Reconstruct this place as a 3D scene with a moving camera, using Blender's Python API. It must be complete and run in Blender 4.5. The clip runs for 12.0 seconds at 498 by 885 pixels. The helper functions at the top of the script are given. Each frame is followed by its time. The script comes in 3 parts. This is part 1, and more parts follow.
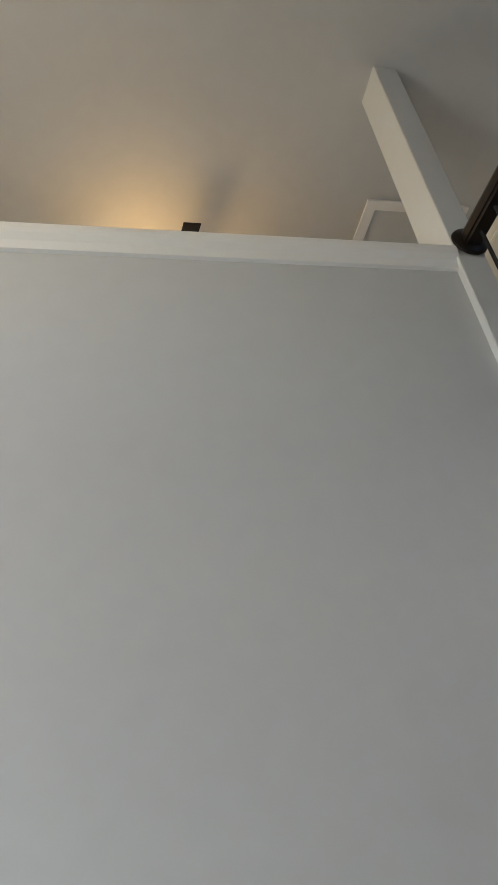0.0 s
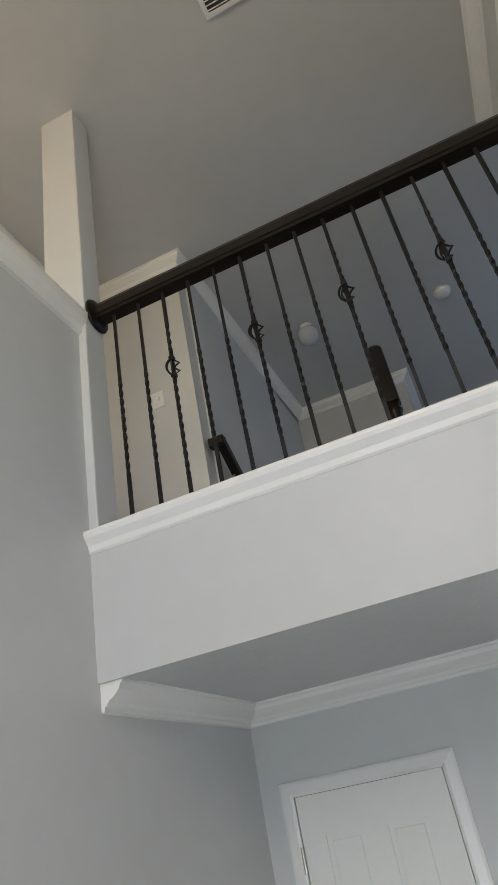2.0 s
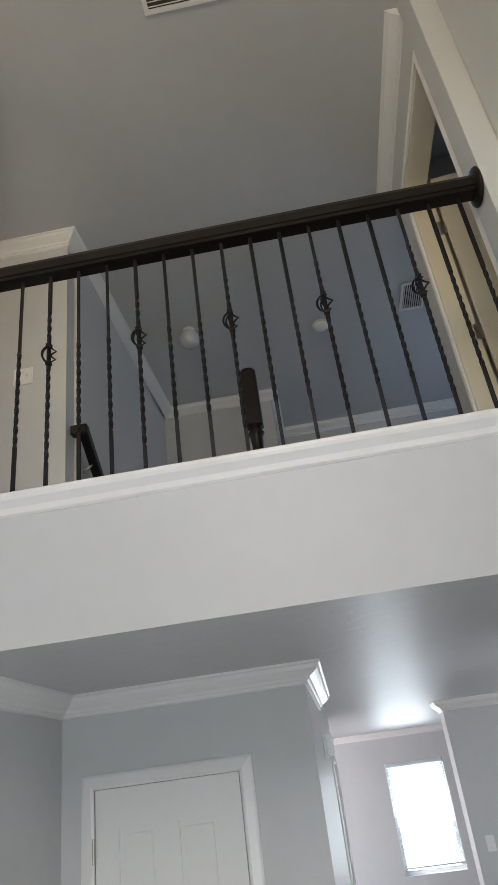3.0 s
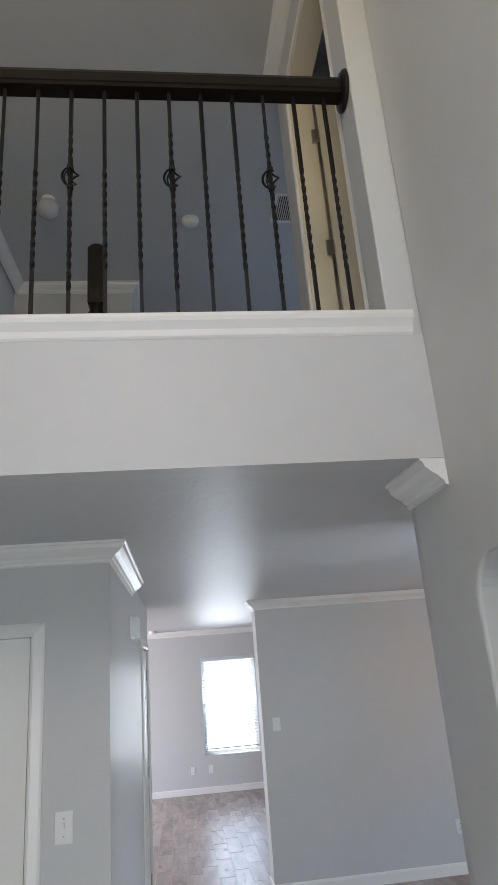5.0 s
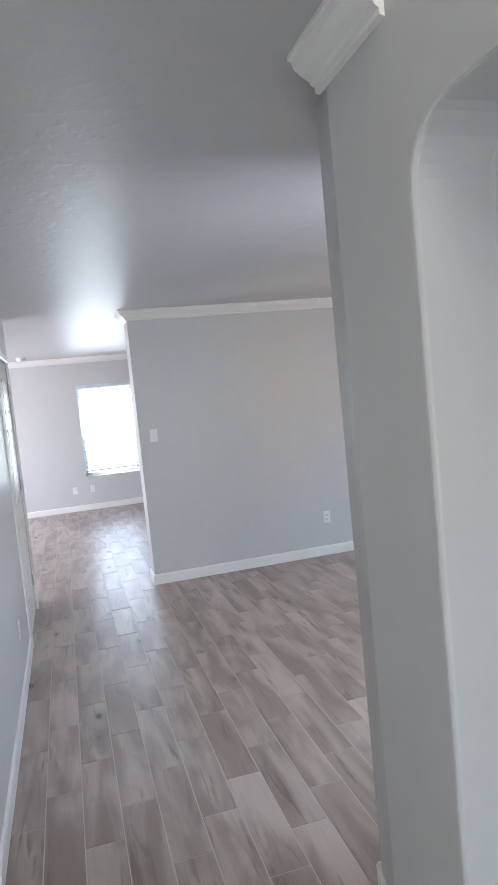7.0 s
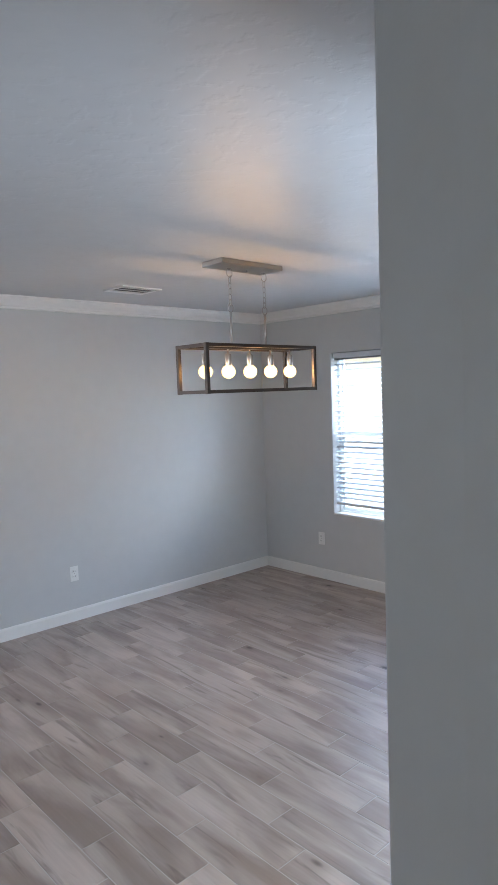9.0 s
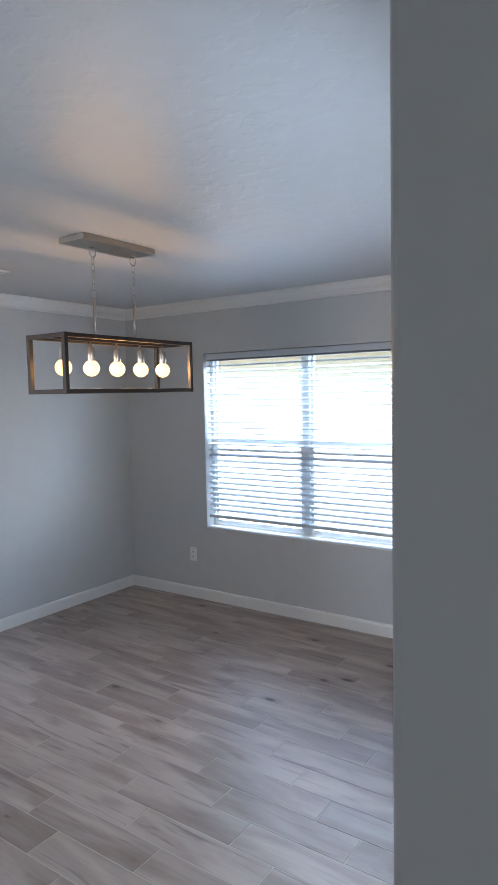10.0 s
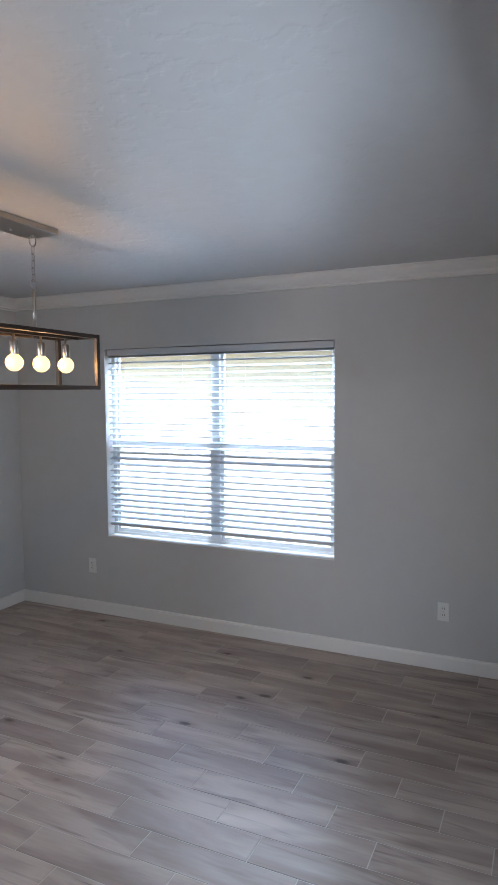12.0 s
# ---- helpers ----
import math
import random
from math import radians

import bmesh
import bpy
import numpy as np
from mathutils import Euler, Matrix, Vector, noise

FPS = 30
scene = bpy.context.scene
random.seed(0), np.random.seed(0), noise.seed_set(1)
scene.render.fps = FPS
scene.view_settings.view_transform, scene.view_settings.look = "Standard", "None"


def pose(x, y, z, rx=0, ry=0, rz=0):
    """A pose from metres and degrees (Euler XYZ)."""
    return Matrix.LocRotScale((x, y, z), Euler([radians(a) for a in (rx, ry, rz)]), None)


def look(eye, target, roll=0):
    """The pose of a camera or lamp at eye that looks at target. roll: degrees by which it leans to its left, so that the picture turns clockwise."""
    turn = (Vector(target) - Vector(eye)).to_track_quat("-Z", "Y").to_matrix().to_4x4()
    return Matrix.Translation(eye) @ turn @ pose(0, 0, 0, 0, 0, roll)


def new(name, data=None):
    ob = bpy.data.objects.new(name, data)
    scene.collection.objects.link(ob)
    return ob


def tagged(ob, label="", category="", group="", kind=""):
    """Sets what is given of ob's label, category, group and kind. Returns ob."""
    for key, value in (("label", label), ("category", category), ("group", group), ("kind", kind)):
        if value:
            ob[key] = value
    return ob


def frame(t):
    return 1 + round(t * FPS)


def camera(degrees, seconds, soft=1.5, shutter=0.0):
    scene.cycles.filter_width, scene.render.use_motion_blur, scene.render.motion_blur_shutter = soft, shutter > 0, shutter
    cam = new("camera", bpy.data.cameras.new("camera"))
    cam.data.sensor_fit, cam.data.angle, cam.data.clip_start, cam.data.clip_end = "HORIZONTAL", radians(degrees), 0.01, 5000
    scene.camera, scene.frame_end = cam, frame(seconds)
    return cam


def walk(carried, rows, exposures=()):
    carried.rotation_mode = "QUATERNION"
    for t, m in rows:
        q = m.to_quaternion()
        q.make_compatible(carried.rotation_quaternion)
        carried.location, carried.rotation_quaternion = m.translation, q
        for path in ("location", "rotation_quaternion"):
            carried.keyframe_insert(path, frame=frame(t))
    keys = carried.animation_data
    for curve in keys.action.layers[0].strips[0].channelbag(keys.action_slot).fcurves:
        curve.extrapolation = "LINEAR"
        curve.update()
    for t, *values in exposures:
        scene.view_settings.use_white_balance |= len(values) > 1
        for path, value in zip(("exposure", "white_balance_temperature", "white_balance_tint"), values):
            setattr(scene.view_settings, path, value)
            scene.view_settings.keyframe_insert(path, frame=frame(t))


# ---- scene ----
cam = camera(42.0, 12.0)
PATH = [
    (0, (0.704, 0.387, 1.927), (-0.929, 0.809, 3.001), -8.8),
    (0.5, (0.534, 0.308, 1.978), (-0.926, 1.166, 3.042), -10.8),
    (1, (0.469, 0.178, 1.997), (-0.7, 1.417, 3.045), -12.1),
    (1.5, (0.376, 0.146, 1.986), (-0.466, 1.624, 3.038), -12.5),
    (2, (0.264, 0.054, 1.993), (-0.266, 1.703, 2.992), -11.6),
    (2.5, (0.24, -0.026, 2.008), (-0.077, 1.709, 2.952), -9.4),
    (3, (0.302, -0.06, 2.012), (0.165, 1.712, 2.93), -7.8),
    (3.2, (0.32, -0.065, 2.009), (0.243, 1.711, 2.925), -7.4),
    (4.8, (0.441, -0.007, 1.92), (0.627, 1.863, 2.605), -5.4),
    (5, (0.456, -0.017, 1.895), (0.697, 1.864, 2.53), -4.5),
    (5.5, (0.485, -0.03, 1.825), (0.923, 1.876, 2.24), -4.4),
    (6, (0.494, 0.036, 1.715), (1.012, 1.966, 1.792), -5.3),
    (6.5, (0.541, 0.256, 1.632), (1.075, 2.179, 1.515), -5.7),
    (6.7, (0.574, 0.376, 1.629), (1.104, 2.299, 1.484), -5.8),
    (8.3, (0.529, 1.421, 1.676), (1.408, 3.21, 1.504), -3.0),
    (8.5, (0.539, 1.536, 1.677), (1.544, 3.256, 1.502), -2.8),
    (9, (0.57, 1.805, 1.705), (1.927, 3.266, 1.549), -2.0),
    (9.5, (0.725, 2.016, 1.697), (2.212, 3.345, 1.552), -1.9),
    (10, (0.857, 2.168, 1.679), (2.494, 3.307, 1.532), -1.2),
    (10.5, (0.949, 2.35, 1.672), (2.786, 3.128, 1.528), -0.0),
    (11, (1.013, 2.435, 1.69), (2.883, 3.128, 1.544), 0.3),
    (11.5, (1.047, 2.462, 1.677), (2.883, 3.243, 1.532), -0.1),
    (12, (0.995, 2.419, 1.673), (2.803, 3.262, 1.525), -0.4),
]
walk(cam, [(t, look(eye, target, roll)) for t, eye, target, roll in PATH], [(0.0, 3.6, 6400, 10), (1.0, 3.8, 6400, 10), (3.0, 3.9, 6400, 11), (5.0, 3.78, 6350, 12), (6.5, 4.1, 6250, 12), (8.3, 4.25, 6250, 12), (9.0, 4.05, 6050, 11), (9.6, 3.95, 5950, 10), (10.5, 3.5, 5900, 10), (12.0, 3.58, 6150, 12)])

# ---- world, sun, lights ----
world = bpy.data.worlds.new("sky")
scene.world = world
world.use_nodes = True
wt = world.node_tree
sky = wt.nodes.new("ShaderNodeTexSky")
sky.sky_type, sky.sun_disc = "NISHITA", False
sky.sun_elevation, sky.sun_rotation = radians(60), radians(-76)
wt.links.new(sky.outputs[0], wt.nodes["Background"].inputs[0])
wt.nodes["Background"].inputs[1].default_value = 0.10


def lamp(name, kind, energy, color, m, sx=0.1, sy=0.1):
    data = bpy.data.lights.new(name, kind)
    data.energy, data.color = energy, color
    if kind == "AREA":
        data.shape, data.size, data.size_y = "RECTANGLE", sx, sy
    ob = new(name, data)
    ob.matrix_world = m
    return ob


sun = lamp("sun", "SUN", 1.1, (1.0, 0.95, 0.86), look((-8, 2, 14.3), (0, 0, 0)))
sun.data.angle = radians(0.5)
DAY = (0.80, 0.90, 1.0)
# sky light in the opening of the far window
lamp("far_window_light", "AREA", 1.7, DAY, look((1.24, 11.26, 1.28), (1.24, 5, 1.0)), 0.86, 1.42)
# added warm fill for the upper foyer, from an assumed unseen front opening
lamp("entry_warm_fill", "AREA", 2.0, (1.0, 0.70, 0.32), look((0.2, -1.66, 4.0), (0.2, 1.8, 2.9)), 1.3, 1.1)
# added cool fill aimed at the lower west wall; no such glass is known
lamp("entry_low_fill", "AREA", 2.8, (0.82, 0.93, 1.0), look((0.75, -1.62, 1.0), (-0.9, -0.7, 0.75)), 0.5, 1.5)
# hung outside above the dining window, added in place of sky light
lamp("dining_window_light", "AREA", 17, (0.72, 0.86, 1.0), look((5.72, 4.555, 2.72), (3.6, 4.555, 0.75)), 1.9, 0.9)
# added fill for the dining north wall, from an invented south opening
lamp("dining_fill", "AREA", 1.5, DAY, look((2.15, 2.40, 1.35), (2.4, 6.0, 0.6)), 0.8, 1.3)
# added fill for the far room, out of view to the west
lamp("living_fill", "AREA", 11, (0.95, 0.93, 1.0), look((-3.4, 9.2, 1.4), (3, 9.0, 1.0)), 1.5, 1.4)
# added bluish fill for the landing; the wall behind it has no window
lamp("upstairs_fill", "AREA", 0.8, (0.52, 0.70, 1.0), look((3.1, 4.7, 4.2), (0, 4.6, 4.2)), 1.0, 1.2)


# ---- materials ----
def mat(name, color, rough=0.5, metal=0.0, spread=0.0, scale=6.0, bump=0.0, bump_scale=60.0, spec=0.5, stretch=None):
    m = bpy.data.materials.new(name)
    m.use_nodes = True
    nt = m.node_tree
    b = nt.nodes["Principled BSDF"]
    b.inputs["Base Color"].default_value = (*color, 1)
    b.inputs["Roughness"].default_value, b.inputs["Metallic"].default_value = rough, metal
    b.inputs["Specular IOR Level"].default_value = spec
    co = nt.nodes.new("ShaderNodeTexCoord")
    src = co.outputs["Object"]
    if stretch:
        mp = nt.nodes.new("ShaderNodeMapping")
        mp.inputs["Scale"].default_value = stretch
        nt.links.new(src, mp.inputs[0])
        src = mp.outputs[0]
    if spread:
        n1, n2 = nt.nodes.new("ShaderNodeTexNoise"), nt.nodes.new("ShaderNodeTexNoise")
        n1.inputs["Scale"].default_value, n2.inputs["Scale"].default_value = scale * 0.15, scale * 4
        n1.inputs["Detail"].default_value = 3
        add = nt.nodes.new("ShaderNodeMath")
        add.operation = "ADD"
        ramp = nt.nodes.new("ShaderNodeMapRange")
        ramp.inputs[1].default_value, ramp.inputs[2].default_value = 0.6, 1.4
        ramp.inputs[3].default_value, ramp.inputs[4].default_value = 1 - spread, 1 + spread
        mul = nt.nodes.new("ShaderNodeVectorMath")
        mul.operation = "SCALE"
        mul.inputs[0].default_value = color
        for n in (n1, n2):
            nt.links.new(src, n.inputs["Vector"])
        nt.links.new(n1.outputs[0], add.inputs[0])
        nt.links.new(n2.outputs[0], add.inputs[1])
        nt.links.new(add.outputs[0], ramp.inputs[0])
        nt.links.new(ramp.outputs[0], mul.inputs["Scale"])
        nt.links.new(mul.outputs[0], b.inputs["Base Color"])
    if bump:
        n3, bp = nt.nodes.new("ShaderNodeTexNoise"), nt.nodes.new("ShaderNodeBump")
        n3.inputs["Scale"].default_value, n3.inputs["Detail"].default_value = bump_scale, 4
        bp.inputs["Strength"].default_value, bp.inputs["Distance"].default_value = bump, 0.004
        nt.links.new(src, n3.inputs["Vector"])
        nt.links.new(n3.outputs[0], bp.inputs["Height"])
        nt.links.new(bp.outputs[0], b.inputs["Normal"])
    return m


def glow(name, color, strength):
    m = bpy.data.materials.new(name)
    m.use_nodes = True
    b = m.node_tree.nodes["Principled BSDF"]
    b.inputs["Base Color"].default_value = (*color, 1)
    b.inputs["Emission Color"].default_value = (*color, 1)
    b.inputs["Emission Strength"].default_value = strength
    return m


def knockdown(name, color, rough):
    """Semi-gloss paint on trowelled, blotchy plaster."""
    m = mat(name, color, rough, spread=0.03, scale=3)
    nt = m.node_tree
    b = nt.nodes["Principled BSDF"]
    co, n1, n2 = nt.nodes.new("ShaderNodeTexCoord"), nt.nodes.new("ShaderNodeTexNoise"), nt.nodes.new("ShaderNodeTexNoise")
    n1.inputs["Scale"].default_value, n1.inputs["Detail"].default_value = 14, 5
    n2.inputs["Scale"].default_value, n2.inputs["Detail"].default_value = 1.3, 2
    ramp = nt.nodes.new("ShaderNodeMapRange")
    ramp.interpolation_type = "SMOOTHSTEP"
    ramp.inputs[1].default_value, ramp.inputs[2].default_value = 0.5, 0.62
    b1, b2 = nt.nodes.new("ShaderNodeBump"), nt.nodes.new("ShaderNodeBump")
    b1.inputs["Strength"].default_value, b1.inputs["Distance"].default_value = 0.16, 0.004
    b2.inputs["Strength"].default_value, b2.inputs["Distance"].default_value = 0.10, 0.02
    for n in (n1, n2):
        nt.links.new(co.outputs["Object"], n.inputs["Vector"])
    nt.links.new(n1.outputs[0], ramp.inputs[0])
    nt.links.new(ramp.outputs[0], b1.inputs["Height"])
    nt.links.new(n2.outputs[0], b2.inputs["Height"])
    nt.links.new(b2.outputs[0], b1.inputs["Normal"])
    nt.links.new(b1.outputs[0], b.inputs["Normal"])
    return m


def plank_material():
    """Wood-look porcelain: greyish tan boards with grain, dark streaks and knots, each board a little different."""
    m = bpy.data.materials.new("wood_look_tile")
    m.use_nodes = True
    nt = m.node_tree
    N, L = nt.nodes, nt.links
    b = N["Principled BSDF"]
    co, info, geo = N.new("ShaderNodeTexCoord"), N.new("ShaderNodeObjectInfo"), N.new("ShaderNodeNewGeometry")
    rnd = N.new("ShaderNodeMath")
    rnd.operation = "ADD"
    L.new(info.outputs["Random"], rnd.inputs[0])
    L.new(geo.outputs["Random Per Island"], rnd.inputs[1])
    off = N.new("ShaderNodeCombineXYZ")
    sc = N.new("ShaderNodeMath")
    sc.operation = "MULTIPLY"
    sc.inputs[1].default_value = 37.0
    L.new(rnd.outputs[0], sc.inputs[0])
    L.new(sc.outputs[0], off.inputs[2])
    L.new(sc.outputs[0], off.inputs[1])
    pos = N.new("ShaderNodeVectorMath")
    pos.operation = "ADD"
    L.new(geo.outputs["Position"], pos.inputs[0])
    L.new(off.outputs[0], pos.inputs[1])

    def noise_of(scale, stretch, detail, distort=0.0):
        mp, n = N.new("ShaderNodeMapping"), N.new("ShaderNodeTexNoise")
        mp.inputs["Scale"].default_value = stretch
        n.inputs["Scale"].default_value, n.inputs["Detail"].default_value = scale, detail
        n.inputs["Distortion"].default_value = distort
        L.new(pos.outputs[0], mp.inputs[0])
        L.new(mp.outputs[0], n.inputs["Vector"])
        return n.outputs[0]

    def ramp_of(value, a, c, lo, hi):
        r = N.new("ShaderNodeMapRange")
        r.interpolation_type = "SMOOTHSTEP"
        for i, v in enumerate((a, c, lo, hi)):
            r.inputs[i + 1].default_value = v
        L.new(value, r.inputs[0])
        return r.outputs[0]

    def mix(kind, fac, a, c):
        x = N.new("ShaderNodeMix")
        x.data_type, x.blend_type = "RGBA", kind
        for sock, v in ((x.inputs[0], fac), (x.inputs[6], a), (x.inputs[7], c)):
            if isinstance(v, (int, float)):
                sock.default_value = v
            elif isinstance(v, tuple):
                sock.default_value = (*v, 1)
            else:
                L.new(v, sock)
        return x.outputs[2]

    base = mix("MIX", ramp_of(noise_of(3.0, (2.3, 0.45, 0.3), 4, 0.6), 0.34, 0.68, 0, 1), (0.285, 0.226, 0.195), (0.475, 0.403, 0.36))
    base = mix("MIX", ramp_of(noise_of(5, (5, 0.45, 0.3), 4, 0.9), 0.56, 0.75, 0, 0.6), base, (0.13, 0.10, 0.085))
    base = mix("MULTIPLY", 0.45, base, mix("MIX", noise_of(9, (9, 0.35, 0.3), 2), (0.72, 0.72, 0.72), (1.2, 1.2, 1.2)))
    tone = N.new("ShaderNodeTexWhiteNoise")
    tone.noise_dimensions = "1D"
    L.new(sc.outputs[0], tone.inputs["W"])
    base = mix("MULTIPLY", 1.0, base, mix("MIX", tone.outputs["Value"], (0.88, 0.875, 0.87), (1.09, 1.085, 1.08)))
    vor, mpv = N.new("ShaderNodeTexVoronoi"), N.new("ShaderNodeMapping")
    mpv.inputs["Scale"].default_value = (5.0, 2.2, 0.0)
    vor.inputs["Scale"].default_value = 1.0
    L.new(pos.outputs[0], mpv.inputs[0])
    L.new(mpv.outputs[0], vor.inputs["Vector"])
    wob = N.new("ShaderNodeMath")
    wob.operation = "MULTIPLY_ADD"
    wob.inputs[1].default_value = 0.17
    L.new(noise_of(9, (1, 0.6, 1), 2), wob.inputs[0])
    L.new(vor.outputs["Distance"], wob.inputs[2])
    base = mix("MIX", ramp_of(wob.outputs[0], 0.12, 0.34, 0.5, 0.0), base, (0.19, 0.145, 0.12))
    base = mix("MIX", ramp_of(wob.outputs[0], 0.115, 0.185, 0.92, 0.0), base, (0.06, 0.042, 0.035))
    L.new(base, b.inputs["Base Color"])
    L.new(ramp_of(noise_of(20, (2, 1, 1), 3), 0.3, 0.7, 0.31, 0.41), b.inputs["Roughness"])
    bp = N.new("ShaderNodeBump")
    bp.inputs["Strength"].default_value, bp.inputs["Distance"].default_value = 0.03, 0.002
    L.new(noise_of(25, (6, 0.8, 1), 3), bp.inputs["Height"])
    L.new(bp.outputs[0], b.inputs["Normal"])
    return m


WALL = mat("grey_wall_paint", (0.57, 0.575, 0.57), 0.42, spread=0.025, scale=3, bump=0.06, bump_scale=90)
CEIL = knockdown("grey_ceiling_paint", (0.55, 0.555, 0.56), 0.42)
UPCEIL = mat("flat_ceiling_paint", (0.55, 0.55, 0.545), 0.75, spread=0.03, scale=3, bump=0.08, bump_scale=60)
TRIM = mat("white_trim_paint", (0.80, 0.79, 0.765), 0.32, spread=0.015, scale=8)
DOORP = mat("white_door_paint", (0.78, 0.775, 0.74), 0.36, spread=0.02, scale=8)
RAILW = mat("dark_stained_wood", (0.008, 0.0055, 0.0045), 0.38, spec=0.28, spread=0.3, scale=6, bump=0.05, bump_scale=40, stretch=(0.4, 4, 4))
IRON = mat("black_iron", (0.008, 0.008, 0.009), 0.5, spec=0.25, metal=0.0, spread=0.15, scale=20)
PLASTIC = mat("white_plastic", (0.80, 0.80, 0.78), 0.3, spread=0.01)
# dark colour that paints the shade inside vents and outlet slots
HOLE_SHADE = mat("painted_hole_shade", (0.05, 0.05, 0.05), 0.6)
NICKEL = mat("brushed_nickel", (0.45, 0.42, 0.38), 0.30, metal=1.0, spread=0.06, scale=40)
BRONZE = mat("dark_bronze_frame", (0.085, 0.070, 0.060), 0.38, metal=0.85, spread=0.1, scale=25)
BULB = glow("frosted_bulb", (1.0, 0.52, 0.15), 0.33)
GLASSD = mat("frosted_dome", (0.50, 0.51, 0.53), 0.25, spread=0.01)
VINYL = mat("white_vinyl", (0.80, 0.82, 0.83), 0.35, spread=0.015)
SLAT = mat("white_blind_slat", (0.60, 0.63, 0.66), 0.4, spread=0.01)
GROUT = mat("pale_grout", (0.52, 0.49, 0.46), 0.85, spread=0.08, scale=30)
PLANK = plank_material()
CARPET = mat("beige_carpet", (0.36, 0.32, 0.27), 0.95, spread=0.12, scale=60, bump=0.4, bump_scale=300)
STUCCO = mat("pale_stucco", (0.60, 0.55, 0.42), 0.9, spread=0.05, scale=4, bump=0.3, bump_scale=80)
SHINGLE = mat("reddish_roof_shingle", (0.24, 0.15, 0.12), 0.9, spread=0.2, scale=12, bump=0.3, bump_scale=30)
GRASS = mat("dry_lawn", (0.36, 0.35, 0.26), 0.95, spread=0.25, scale=8, bump=0.5, bump_scale=120)
TAPE = mat("blue_tape", (0.03, 0.18, 0.42), 0.6)
# warm light on the bedroom door and jamb is put into this cream
WARM_LIT_DOOR = mat("cream_warm_lit_door", (0.74, 0.67, 0.52), 0.4, spread=0.02, scale=8)
glass = bpy.data.materials.new("window_glass")
glass.use_nodes = True
gb = glass.node_tree.nodes["Principled BSDF"]
gb.inputs["Transmission Weight"].default_value, gb.inputs["Roughness"].default_value, gb.inputs["IOR"].default_value = 1.0, 0.0, 1.05


# ---- mesh helpers ----
def finish(name, bm, material, parent=None, label="", smooth=False):
    bmesh.ops.recalc_face_normals(bm, faces=bm.faces)
    me = bpy.data.meshes.new(name)
    bm.to_mesh(me)
    bm.free()
    me.materials.append(material)
    if smooth:
        for p in me.polygons:
            p.use_smooth = True
    ob = new(name, me)
    if parent:
        ob.parent = parent
    if label:
        tagged(ob, label)
    return ob


def part(name, bm, material, parent, label="", smooth=False):
    return finish(name, bm, material, parent, label, smooth)


def thing(name, label, category, group="", at=(0, 0, 0)):
    ob = new(name)
    ob.empty_display_size = 0.05
    ob.location = at
    return tagged(ob, label, category, group)


def structure(ob, label, category):
    return tagged(ob, label, category, "", "structure")


def add_box(bm, x0, x1, y0, y1, z0, z1, bevel=0.0):
    m = Matrix.LocRotScale(((x0 + x1) / 2, (y0 + y1) / 2, (z0 + z1) / 2), None, (abs(x1 - x0), abs(y1 - y0), abs(z1 - z0)))
    r = bmesh.ops.create_cube(bm, size=1, matrix=m)
    if bevel:
        es = list({e for v in r["verts"] for e in v.link_edges})
        bmesh.ops.bevel(bm, geom=es, offset=bevel, segments=2, affect="EDGES", profile=0.5)
    return bm


def box(x0, x1, y0, y1, z0, z1, bevel=0.0):
    return add_box(bmesh.new(), x0, x1, y0, y1, z0, z1, bevel)


def add_tube(bm, a, b, r0, r1=None, n=12):
    a, b = Vector(a), Vector(b)
    d = b - a
    m = Matrix.Translation((a + b) / 2) @ d.to_track_quat("Z", "Y").to_matrix().to_4x4()
    bmesh.ops.create_cone(bm, cap_ends=True, segments=n, radius1=r0, radius2=r0 if r1 is None else r1, depth=d.length, matrix=m)
    return bm


def tube(a, b, r0, r1=None, n=12):
    return add_tube(bmesh.new(), a, b, r0, r1, n)


def lathe(profile, n=24, m=None):
    """A turned body from (radius, height) pairs."""
    bm = bmesh.new()
    rings = [[bm.verts.new((r * math.cos(2 * math.pi * k / n), r * math.sin(2 * math.pi * k / n), z)) for k in range(n)] for r, z in profile]
    for p, q in zip(rings, rings[1:]):
        for k in range(n):
            bm.faces.new((p[k], p[(k + 1) % n], q[(k + 1) % n], q[k]))
    bm.faces.new(rings[0][::-1])
    bm.faces.new(rings[-1])
    if m is not None:
        bmesh.ops.transform(bm, matrix=m, verts=bm.verts)
    return bm


